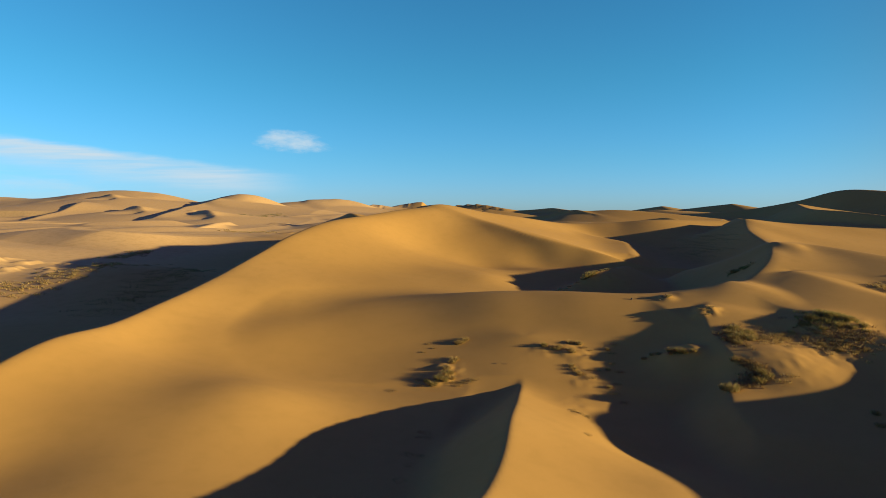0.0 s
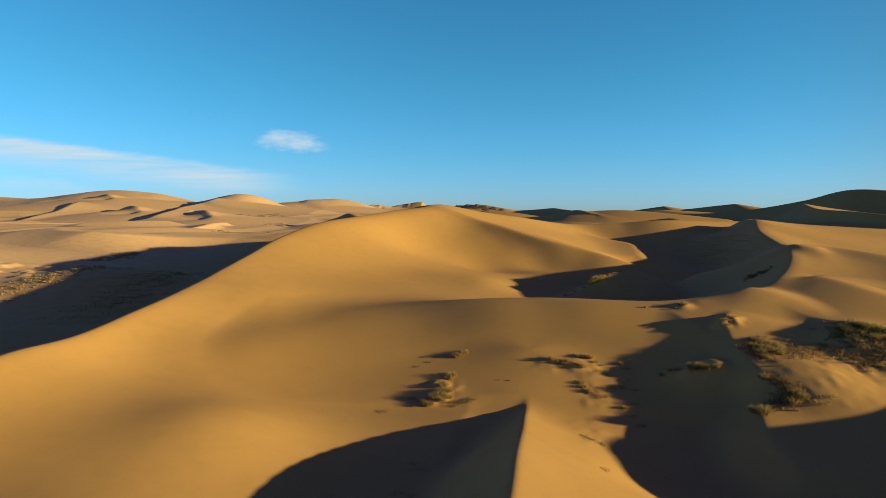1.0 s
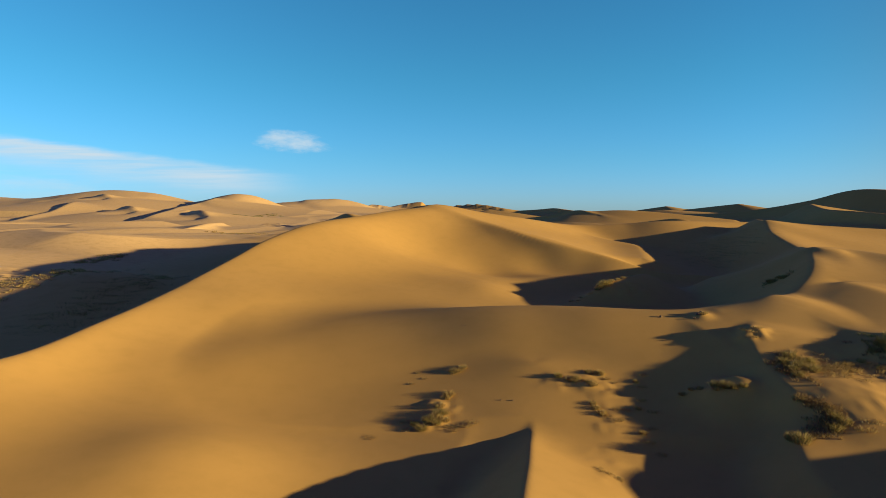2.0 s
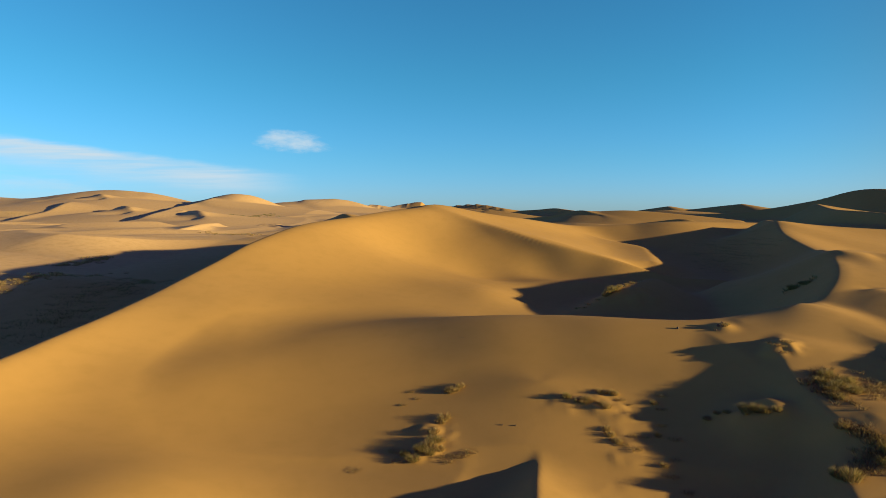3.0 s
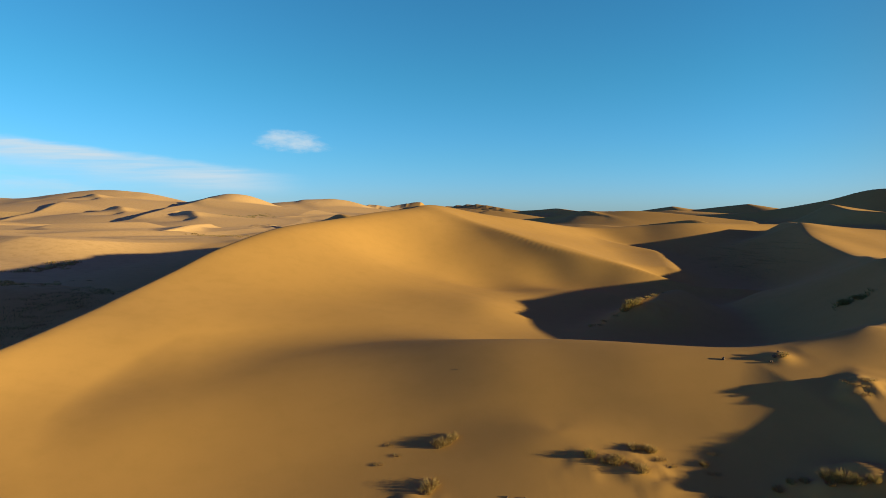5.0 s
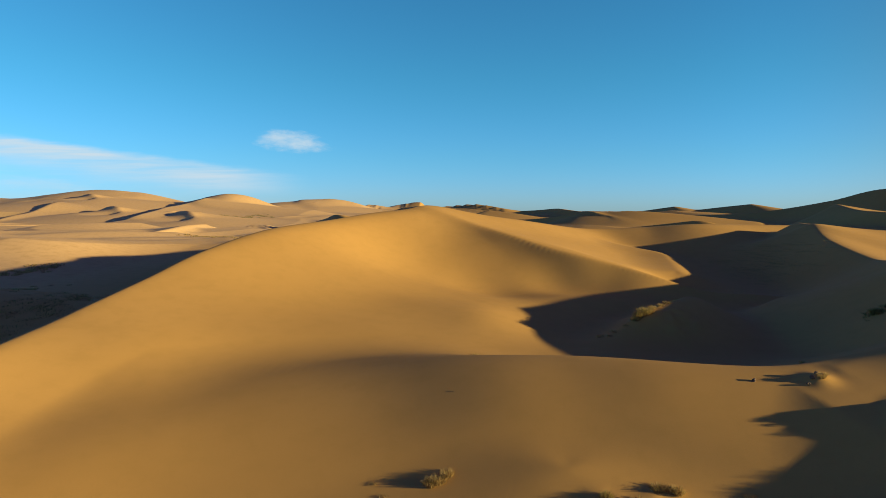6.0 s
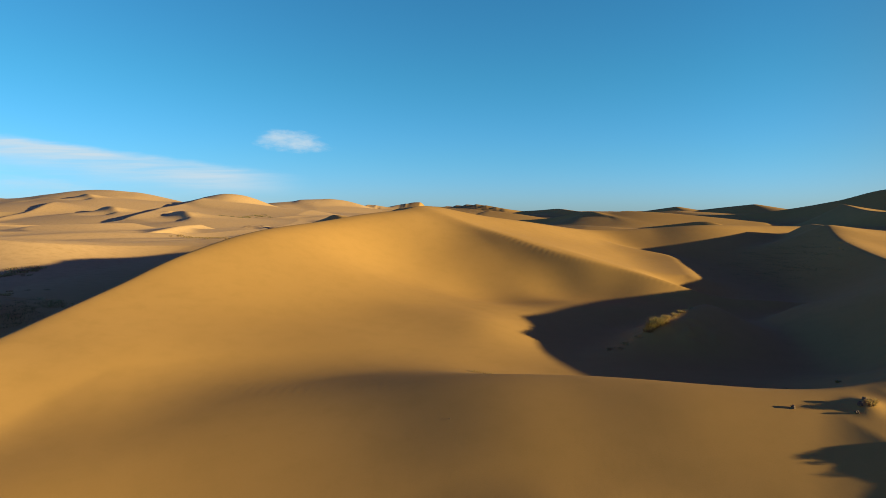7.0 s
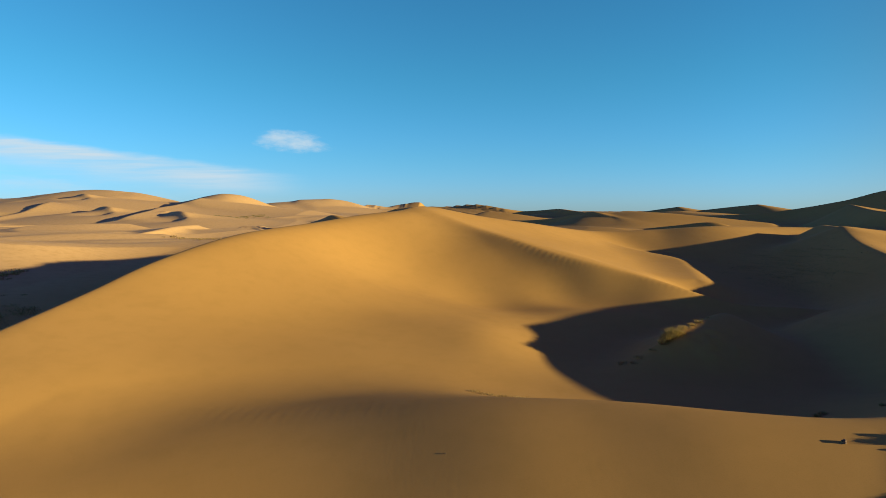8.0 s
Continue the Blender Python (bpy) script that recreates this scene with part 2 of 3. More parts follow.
DUNES = [
    # the big dune: its west arm up to the summit, its east arm, then the ridge behind
    Dune([(-25, 5, 2.2), (-22.5, 20, 3.1), (-21.4, 32, 4.9), (-20.9, 44, 5.1), (-19.5, 53.3, 6.2), (-18.8, 57.6, 6.95), (-18, 63, 7.9), (-16.3, 69, 9.4), (-13, 78, 11.0), (-7, 89, 12.1), (-1, 97, 12.5), (0, 108, 12.1), (1, 122, 11.4), (3, 134, 9.0)],
         (0.60, 40, 0.1),
         [(0.03, 0.5, 0.5, 0.01), (0.06, 0.7, 0.5, 0.015), (0.42, 3.4, 0.5, 0.035), (0.50, 4.2, 0.5, 0.035), (0.24, 7, 1.0), (0.20, 7, 0.5), (0.22, 8, 0.5), (0.31, 10, 0.5), (0.45, 12, 2), (0.48, 12, 3), (0.48, 12, 3), (0.4, 10, 4), (0.4, 10, 4), (0.4, 10, 4)],
         blend=1.2),
    Dune([(-3, 97, 12.4), (1, 94.5, 12.0), (6, 90, 10.5), (12.2, 84, 8.7), (18, 81, 7.0), (24.5, 78, 5.55), (31.5, 77, 4.6)],
         [(0.3, 8, 0.5), (0.25, 8, 0.5), (0.2, 8, 1), (0.14, 8, 1.5), (0.10, 8, 2), (0.10, 8, 2), (0.2, 8, 1)],
         [(0.36, 9, 1.0), (0.38, 9, 1.0), (0.30, 1.5, 0.95, 0.11), (0.60, 1.9, 0.55, 0.13), (0.66, 2.2, 0.3, 0.13), (0.62, 1.9, 0.3, 0.14), (0.5, 1.5, 0.3, 0.15)], blend=0.9),
    Dune([(-2, 99, 12.5), (10, 106, 11.2), (22, 116, 9.6), (31, 117.5, 9.7), (39, 116.5, 10.2), (48, 119, 10.1), (60, 122, 9.8)], (0.30, 6, 2.0), [(0.35, 14, 2.0), (0.35, 14, 2.0), (0.35, 11, 2.0), (0.33, 8, 2.0), (0.33, 8, 2.0), (0.35, 8, 2.0), (0.35, 9, 2.0)], blend=2.0),
    # the low ridge across, and the spur that runs from it towards the south
    Dune([(-13, 53.5, 4.1), (-5.5, 52.2, 4.75), (1, 51.5, 5.3), (7, 51, 5.35), (12, 49.4, 5.4), (16, 48.6, 5.55), (19.5, 49.2, 5.85), (22.6, 49.8, 6.2), (24.5, 50.2, 6.1)],
         [(0.15, 8, 3), (0.15, 8, 3), (0.2, 8, 2), (0.5, 8, 0.4), (0.5, 8, 0.4), (0.5, 8, 0.4), (0.45, 8, 0.6), (0.35, 6, 1), (0.35, 6, 1)],
         [(0.24, 12, 6), (0.36, 12, 5), (0.43, 13, 3), (0.38, 13, 2), (0.40, 17, 2), (0.40, 20, 2), (0.36, 20, 2.5), (0.30, 20, 2), (0.30, 20, 2)], end=0.5, blend=1.0, reach=12, tail=0.35),
    Dune([(22.6, 49.7, 5.9), (24.1, 47.8, 5.65), (24.7, 45.6, 5.15), (24.5, 43.6, 4.3)], (0.35, 6, 0.8), (0.12, 30, 1.0), end=0.5, blend=1.2, reach=7.5, tail=0.4),
    Dune([(5.7, 43, 2.5), (5.35, 41, 2.1), (5.0, 38.3, 1.6), (5.6, 34, 1.2)], (0.16, 8, 3), (0.16, 8, 3), blend=2.0),
    Dune([(4.85, 38.4, 1.38), (4.65, 36.8, 1.56), (4.22, 34.5, 1.9), (3.68, 31, 2.48), (2.89, 26.5, 3.15), (2.2, 22.5, 3.2), (1.3, 18.5, 3.6), (0.0, 14, 4.5), (-2.4, 5, 5.6)],
         (0.28, 8, 0.08), (0.55, 30, 0.03), end=0.45, blend=0.5),
    # the long winding ridge in the east
    Dune([(52, 112, 10.5), (49, 103, 10.3), (45, 93, 9.0), (41, 80, 7.9), (35, 68, 8.5), (31.3, 60, 8.0), (27.7, 54.5, 7.0), (23.4, 50.6, 5.85), (18, 48, 5.2)],
         [(0.22, 7, 1.5)] * 5 + [(0.18, 10, 1.2), (0.25, 13, 1), (0.40, 9, 1), (0.5, 6, 1)], (0.55, 30, 0.3), end=0.5, blend=0.8),
    Dune([(49, 103, 10.3), (54, 104.5, 9.95), (60, 105, 9.6), (67, 105, 9.2), (76, 104, 8.7), (95, 100, 8.4)], (0.4, 8, 0.5), (0.22, 8, 1.0), blend=1.0),
    Dune([(33.7, 64, 8.7), (35.7, 65, 8.65), (37.6, 64, 8.5), (39.4, 60, 8.1), (41.5, 56, 7.6), (46, 50, 6.9)], (0.5, 6, 0.5), (0.16, 14, 1.5), end=0.4, blend=0.8, reach=10, tail=0.4),
    Dune([(29.6, 53, 6.9), (30.0, 51, 6.7), (30.7, 48.5, 6.3), (32.3, 45.5, 5.7), (34, 42.5, 5.1), (36, 39, 4.8), (37.5, 35, 4.4)], (0.10, 6, 0.6), (0.13, 30, 0.5), end=0.6, blend=0.5, reach=8, tail=0.25),
    # mounds in the foreground
    Dune([(19.4, 45.4, 5.1), (18.6, 44.3, 5.1), (17.8, 41.8, 4.35), (17.5, 39, 3.6), (17.3, 37, 3.05), (16.5, 35.5, 2.4), (15.6, 33.6, 2.1), (15.0, 31.5, 1.9), (14.8, 29, 1.6)],
         (0.06, 5, 1.0), (0.55, 20, 0.3), blend=0.5),
    Dune([(33, 40, 3.45), (33.5, 34, 4.2), (32, 30.5, 4.12), (31.5, 28, 4.65), (31, 24, 4.9), (30.5, 20, 4.82), (27, 12, 4.65), (24, 0, 4.5)], (0.2, 6, 1.0), (0.45, 20, 0.5), blend=1.0),
    Dune([(12.5, 61.5, 4.4), (14.6, 63, 5.2), (16.2, 64.2, 5.68), (18, 66, 5.92), (19.8, 68, 5.9), (21.5, 70, 4.9)], (0.5, 5, 0.4), (0.4, 5, 0.6), blend=0.6),
    Dune([(22, 110, 7.8), (28, 102, 7.05), (27.5, 95, 6.45), (25.5, 87, 6.0)], (0.4, 5, 1.5), (0.1, 6, 3.0), end=0.3, blend=1.0),
    # dunes farther off
    Dune([(37, 243, 9.6), (28, 250, 11.0), (18.5, 258, 12.2)], (0.12, 8, 1.0), (0.3, 8, 1.0), end=0.5),
    Dune([(38, 185, 11.5), (50, 180, 12.0), (62, 174, 11.0), (74, 168, 9.6)], (0.2, 6, 2.0), (0.2, 8, 2.0)),
    Dune([(170, 165, 14.5), (158, 185, 16.3), (147, 203, 17.8), (137, 217, 18.8), (127, 228, 15.2), (116, 245, 12.0), (104, 265, 10.2), (92, 285, 8.6)], (0.45, 30, 1.0), (0.2, 12, 1.0), blend=2.0),
    Dune([(112, 200, 13.8), (106, 190, 13.8), (95, 164, 12.3), (96, 150, 11.6), (102, 138, 10.2), (112, 128, 8.5)], (0.2, 6, 0.5), (0.6, 20, 0.2)),
    Dune([(106, 354, 11.8), (111, 343, 13.0), (115, 333, 14.0)], (0.15, 8, 2.5), (0.5, 20, 2.0), end=0.13),
    Dune([(124, 326, 12.4), (131, 313, 13.8), (137, 301, 14.9)], (0.15, 8, 2.5), (0.5, 20, 2.0), end=0.13),
    Dune([(5, 730, 16.5), (35, 690, 18.5), (62, 655, 14)], (0.15, 12, 0.5), (0.5, 20, 0.5)),
    Dune([(-84, 124, 6.6), (-77, 138, 7.6), (-69, 152, 8.0), (-61, 168, 7.2)], (0.12, 5, 4), (0.2, 6, 4), blend=1.5),
]
# broad rises: centre, half widths, height
HILLS = [
    (-345, 470, 60, 60, 13.6),
    (-289, 430, 40, 60, 2.3),
    (-271, 440, 34, 60, -0.6),
    (-247, 480, 45, 75, 14.6),
    (-223, 470, 35, 70, 2.6),
    (-198, 460, 30, 60, 6.9),
    (-143, 440, 30, 48, 9.0),
    (-132, 440, 24, 48, 4.0),
    (-139, 560, 40, 60, 7.0),
    (-99, 570, 32, 50, 7.3),
    (-77, 600, 30, 50, 4.9),
    (-31, 720, 30, 50, 9.8),
    (4, 760, 40, 60, 5.8),
    (35, 700, 40, 50, 4.9),
    (67, 650, 50, 50, 1.0),
    (82, 300, 50, 40, 2.0),
    (111, 290, 40, 35, 1.9),
    (165, 300, 60, 60, 1.6),
]


def plain_height(x, y):
    h = floor_height(x, y)
    for spec in HILLS:
        h = h + hill(x, y, *spec)
    return h


def far_dune(crest):
    """A far dune whose crest runs from north-west to south-east, with its slip face to the south-west."""
    return Dune(crest, (0.13, 6, 0.5), (0.62, 3.2, 0.1), end=0.14, blend=0.5, pieces=6, tail=0.09)


DUNES += [far_dune(c) for c in (
    [(-217, 384, 16.0), (-215, 378, 17.0), (-208, 360, 15.8), (-204, 338, 11.6), (-200, 318, 9.8), (-197, 300, 7.6)],
    [(-146, 418, 18.8), (-145, 413, 19.7), (-146, 402, 18.1), (-151, 391, 15.5), (-146, 358, 13.8), (-138, 330, 12.3), (-134, 303, 10.2), (-136, 294, 8.0)],
    [(-67, 159, 6.0), (-66, 166, 7.0), (-67, 180, 7.6), (-74, 208, 7.8), (-82, 243, 7.4), (-88, 262, 6.6)],
    [(-52, 252, 4.5), (-47, 247, 7.1), (-39, 240, 9.4), (-34, 233, 10.8), (-29, 226, 9.4)],
    [(-71, 252, 4.1), (-65, 244, 5.8), (-58, 234, 6.4), (-56, 229, 4.9)],
    [(-132, 572, 11.6), (-122, 562, 15.0), (-106, 545, 19.2), (-100, 536, 16.7)],
    [(-101, 635, 11.0), (-85, 620, 15.2), (-63, 600, 17.3), (-55, 590, 14.1)],
    [(-68, 732, 11.6), (-50, 716, 16.9), (-41, 705, 20.4), (-33, 695, 15.9)],
    [(-245, 440, 17.6), (-234, 432, 20.9), (-220, 420, 22.5), (-212, 412, 20.1)],
    [(-134, 330, 8.6), (-126, 322, 11.0), (-115, 310, 11.9), (-108, 300, 9.4)],
    [(34.5, 158.5, 8.2), (39.5, 153.5, 8.6), (46, 149, 9.5), (51.8, 146, 10.2), (55, 143, 9.2)],
    [(4, 226, 9.2), (11, 221, 9.6), (18, 214, 9.7), (24.5, 204, 9.6), (31, 194, 10.4), (35.5, 187, 11.6), (38.5, 182, 12.0), (42, 176, 10.8)],
    [(43, 358, 11.8), (50, 344, 12.3), (56, 328, 13.0), (58, 314, 12.4), (62, 300, 11.6)],
    [(-183, 360, 11.0), (-174, 352, 13.8), (-164, 342, 14.1), (-158, 335, 11.6)],
)]


# patches of hummocky ground where grass holds the sand: centre, half widths, height
HUMMOCKS = [
    (0.1, 38.4, 1.5, 1.8, 0.18), (6.8, 41.4, 1.6, 1.0, 0.08), (8.9, 40.8, 1.4, 1.0, 0.18), (8.2, 37.8, 1.0, 2.0, 0.07), (7.3, 33.2, 1.0, 2.6, 0.05),
    (14.5, 39.2, 1.8, 0.8, 0.5), (24.5, 39.5, 3.8, 3.2, 0.2), (19.0, 35.6, 3.0, 1.8, 0.08), (18.3, 44.0, 1.2, 1.0, 0.3), (-50, 77, 15, 5, 0.55),
    (15.5, 63.5, 3.2, 2.4, 0.22), (-64, 243, 9, 8, 0.9), (-33, 160, 8, 7, 0.6), (-120, 330, 12, 10, 1.2), (29, 130, 5, 6, 0.7),
]


def hummocks(x, y):
    h = np.zeros_like(x)
    for cx, cy, rx, ry, high in HUMMOCKS:
        mask = np.exp(-(((x - cx) / rx) ** 2 + ((y - cy) / ry) ** 2) ** 2)
        size = min(max(high * 3.2, 0.9), 4.0)
        lumps = value_noise(x / size, y / size, 51) * 0.65 + value_noise(x / size * 2.3, y / size * 2.3, 52) * 0.35
        h = h + high * mask * (2.2 * np.maximum(lumps - 0.45, 0) + 0.1)
    return h


# broad swells and dips of the open slopes: centre, half width, height
SWELLS = [
    (-38.5, 73.0, 7.0, 1.1), (-54.0, 111.0, 9.0, 0.5), (-39.0, 57.0, 6.0, -0.5), (-2.0, 48.0, 6.0, -0.35), (-10.0, 32.0, 4.0, 0.59), (-12.5, 44.0, 4.0, 0.33), (-17.5, 23.0, 4.0, -0.63),
    (-2.0, 80.0, 9.0, -0.68), (0.0, 41.0, 4.0, 0.11), (-20.0, 41.0, 4.0, -0.17), (-15.0, 53.0, 4.0, 0.29), (-20.0, 29.0, 4.0, -0.44), (-8.0, 64.0, 6.0, -0.32),
    (7.0, 76.0, 6.0, -0.51), (10.0, 76.0, 9.0, 0.41), (-17.5, 38.0, 4.0, -0.42), (-20.0, 28.0, 9.0, 0.24), (-15.0, 44.0, 4.0, 0.22), (5.0, 47.0, 4.0, 0.34),
    (10.0, 47.0, 4.0, 0.24), (10.0, 80.0, 6.0, -0.23), (-20.0, 52.0, 6.0, -0.09), (-5.0, 23.0, 4.0, -0.29), (-10.0, 29.0, 4.0, 0.29),
    (24.8, 40.9, 2.2, 0.6), (20.0, 36.8, 2.6, 0.5), (14.7, 38.8, 1.5, 0.6), (16.7, 47.0, 0.55, 0.2),
    # the bowl under the east arm
    (12.0, 80.0, 3.2, -0.76), (26.0, 80.0, 3.2, -0.54), (6.0, 78.0, 4.5, -0.67), (14.0, 78.0, 3.2, -0.33), (14.0, 82.0, 3.2, 0.18), (-2.0, 80.0, 6.0, -0.87),
    (16.0, 74.0, 3.2, 0.19), (28.0, 74.0, 6.0, 0.08), (6.0, 86.0, 3.2, 0.16), (4.0, 74.0, 4.5, 0.19), (16.0, 78.0, 3.2, -0.47), (16.0, 78.0, 6.0, 0.27),
    (24.0, 82.0, 3.2, -0.69), (10.0, 78.0, 4.5, -0.31), (4.0, 80.0, 4.5, -0.30), (16.0, 70.0, 3.2, -0.30),
    # the foot of the spur, and the rim of the hollow
    (9.3, 28.0, 2.2, -0.35), (9.2, 22.0, 2.5, 0.3), (0.5, 66.5, 3.2, 0.2),
]


def land_height(x, y):
    h = plain_height(x, y)
    for dune in DUNES:
        lo, hi = dune.line.min(0), dune.line.max(0)
        near = (x > lo[0] - 75) & (x < hi[0] + 75) & (y > lo[1] - 75) & (y < hi[1] + 75)
        h[near] = smooth_max(h[near], dune.height(x[near], y[near]), dune.blend)
    for cx, cy, r, high in SWELLS:
        h = h + hill(x, y, cx, cy, r, r, high)
    # a low swell on the west rim of the shaded hollow
    h = h + 0.56 * np.exp(-((x - 4.6) / 3.4) ** 2 - ((y - 65.5) / 4.5) ** 2)
    return h + hummocks(x, y)


def graded_axis(lo, hi, step, low_end, high_end, cap, growth=1.006, reach=2000):
    """Grid lines: close between lo and hi, then widening up to cap as far as low_end and high_end, then widening on to the horizon."""
    inner = list(np.arange(lo, hi + step / 2, step))
    for end, sign in ((high_end, 1), (low_end, -1)):
        at, d, side = (inner[-1] if sign > 0 else inner[0]), step, []
        while abs(at) < reach:
            d = min(d * growth, cap) if sign * at < sign * end else d * 1.05
            at += sign * d
            side.append(at)
        inner = inner + side if sign > 0 else side[::-1] + inner
    return np.array(inner)


GRID = {}


def build_ground():
    xs, ys = graded_axis(-8, 24, 0.17, -270, 150, 1.5), graded_axis(14, 94, 0.2, 0, 460, 1.6, 1.008)
    gx, gy = np.meshgrid(xs, ys)
    gz = land_height(gx.ravel().copy(), gy.ravel().copy())
    GRID.update(x=xs, y=ys, z=gz.reshape(len(ys), len(xs)))
    w, hgt = len(xs), len(ys)
    index = np.arange(w * hgt).reshape(hgt, w)
    quads = np.stack([index[:-1, :-1], index[:-1, 1:], index[1:, 1:], index[1:, :-1]], -1).reshape(-1, 4)
    mesh = bpy.data.meshes.new("ground")
    mesh.vertices.add(w * hgt)
    mesh.vertices.foreach_set("co", np.stack([gx.ravel(), gy.ravel(), gz], -1).astype(np.float32).ravel())
    mesh.loops.add(quads.size)
    mesh.loops.foreach_set("vertex_index", quads.astype(np.int32).ravel())
    mesh.polygons.add(len(quads))
    mesh.polygons.foreach_set("loop_start", np.arange(0, quads.size, 4, dtype=np.int32))
    mesh.update(calc_edges=True)
    mesh.shade_smooth()
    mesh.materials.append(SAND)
    return tagged(new("ground", mesh), "golden wind-blown sand dunes with sharp shaded slip faces", "sand dunes", kind="structure")


ground = build_ground()


def ground_at(x, y):
    xs, ys, z = GRID["x"], GRID["y"], GRID["z"]
    i, j = int(np.searchsorted(xs, x)) - 1, int(np.searchsorted(ys, y)) - 1
    u, v = (x - xs[i]) / (xs[i + 1] - xs[i]), (y - ys[j]) / (ys[j + 1] - ys[j])
    low, high = z[j, i] * (1 - u) + z[j, i + 1] * u, z[j + 1, i] * (1 - u) + z[j + 1, i + 1] * u
    return float(low * (1 - v) + high * v)


# ------------------------------------------------------------------ plants
def part(name, mesh, mat, parent, label="", kind=""):
    mesh.materials.clear()
    mesh.materials.append(mat)
    ob = new(name, mesh)
    ob.parent = parent
    return tagged(ob, label, kind=kind)


def blades_mesh(name, rng, count, radius, tall, width, lean=0.5, droop=0.35):
    """Many thin bent blades that rise from a patch of ground, each a tapered ribbon of two faces and a tip."""
    verts, faces = [], []
    for _ in range(count):
        a, r = rng.uniform(0, 2 * math.pi), radius * math.sqrt(rng.random())
        bx, by = r * math.cos(a), r * math.sin(a)
        h = tall * rng.uniform(0.45, 1.0) * (1.0 - 0.45 * (r / radius) ** 2)
        way = a + rng.uniform(-0.9, 0.9)
        out = lean * rng.uniform(0.3, 1.0) * (0.35 + r / radius) * h
        cx, cy = math.cos(way), math.sin(way)
        turn = rng.uniform(0, math.pi)
        wx, wy = math.cos(turn) * width * 0.5, math.sin(turn) * width * 0.5
        base = len(verts)
        for f, wide in ((0.0, 1.0), (0.55, 0.8), (0.85, 0.45)):
            reach, up = out * f ** 1.5, h * (f - droop * f ** 3 * 0.5)
            x, y, z = bx + cx * reach, by + cy * reach, up - 0.05
            verts += [(x - wx * wide, y - wy * wide, z), (x + wx * wide, y + wy * wide, z)]
        verts.append((bx + cx * out, by + cy * out, h * (1 - droop * 0.5) - 0.05))
        faces += [(base, base + 1, base + 3, base + 2), (base + 2, base + 3, base + 5, base + 4), (base + 4, base + 5, base + 6)]
    mesh = bpy.data.meshes.new(name)
    mesh.from_pydata(verts, [], faces)
    return mesh


def build_tuft(seed, radius, tall, dry, green, label, category):
    rng = random.Random(seed)
    tuft = tagged(new("grass_tuft"), label, category)
    if dry:
        part("dry_grass", blades_mesh("dry_grass", rng, dry * 2, radius, tall, 0.016, 0.8, 0.5), STRAW, tuft, "straw-coloured dry blades", "stuff")
    if green:
        part("green_grass", blades_mesh("green_grass", rng, green * 2, radius * 0.85, tall * 0.95, 0.016, 0.7), GREEN, tuft, "dull green blades", "stuff")
    return tuft


DRY_LABEL = "small straw-coloured tuft of dry grass on open sand"
MIXED_LABEL = "bushy tuft of green and yellow desert grass on sand"
SHRUB_LABEL = "wide dull green desert shrub on a sandy mound"
TWIG_LABEL = "low flattened dead grass half buried in sand"
KINDS = {
    "dry": [build_tuft(k, 0.26, 0.50, 110, 12, DRY_LABEL, "grass tuft") for k in (1, 2, 3)],
    "mixed": [build_tuft(k, 0.42, 0.75, 130, 120, MIXED_LABEL, "grass tuft") for k in (4, 5, 6)],
    "shrub": [build_tuft(k, 0.80, 0.80, 170, 420, SHRUB_LABEL, "shrub") for k in (7, 8)],
    "twig": [build_tuft(k, 0.40, 0.20, 90, 10, TWIG_LABEL, "grass tuft") for k in (9, 10)],
}
USED = set()


def plant(kind, x, y, size=1.0, group=""):
    rng = random.Random(int(x * 977 + y * 131))
    source = KINDS[kind][rng.randrange(len(KINDS[kind]))]
    m = Matrix.LocRotScale((x, y, ground_at(x, y)), Euler((0, 0, rng.uniform(0, 6.28))), (size * rng.uniform(0.9, 1.1),) * 2 + (size * rng.uniform(0.85, 1.15),))
    if source.name not in USED:
        USED.add(source.name)
        source.matrix_basis = m
        made = source
    else:
        made = copy_thing(source, Matrix.LocRotScale(m.translation, m.to_quaternion(), None))
        made.scale = m.to_scale()
    return tagged(made, group=group)


def plant_row(kind, places, size=1.0, group=""):
    for x, y in places:
        plant(kind, x, y, size * random.uniform(0.8, 1.2), group)


# on the slope below the low ridge
plant_row("dry", [(1.0, 42.9), (1.25, 43.0), (1.55, 43.3)], 0.85, "tufts on the slope")
plant_row("twig", [(-1.0, 43.2), (-0.6, 42.5), (-1.3, 42.0)], 0.6, "tufts on the slope")
plant_row("dry", [(0.72, 40.5), (0.58, 40.2), (0.25, 39.2), (0.45, 38.6), (0.1, 38.1), (0.5, 37.9)], 0.95, "tufts on the slope")
plant_row("mixed", [(0.1, 37.6), (-0.3, 37.8), (-0.6, 37.3), (-0.95, 37.7), (0.25, 38.5)], 0.62, "tufts on the slope")
plant_row("twig", [(-1.4, 38.1), (-1.2, 37.4), (0.7, 37.6)], 0.8, "tufts on the slope")
plant_row("twig", [(0.9, 37.2), (1.5, 37.6), (1.85, 37.8), (-3.0, 36.7), (1.2, 37.5)], 0.9, "tufts on the slope")
plant_row("mixed", [(6.7, 41.5)], 0.66, "tufts beside the spur")
plant_row("dry", [(7.2, 41.2), (7.5, 41.1), (7.7, 41.3), (8.5, 42.0), (8.9, 41.9), (9.1, 41.8), (8.2, 40.9), (8.4, 40.6)], 0.75, "tufts beside the spur")
plant_row("twig", [(9.3, 41.4), (9.6, 41.0), (7.9, 41.2)], 0.7, "tufts beside the spur")
plant_row("dry", [(8.05, 39.1), (8.1, 38.7), (8.3, 38.2)], 0.7, "tufts beside the spur")
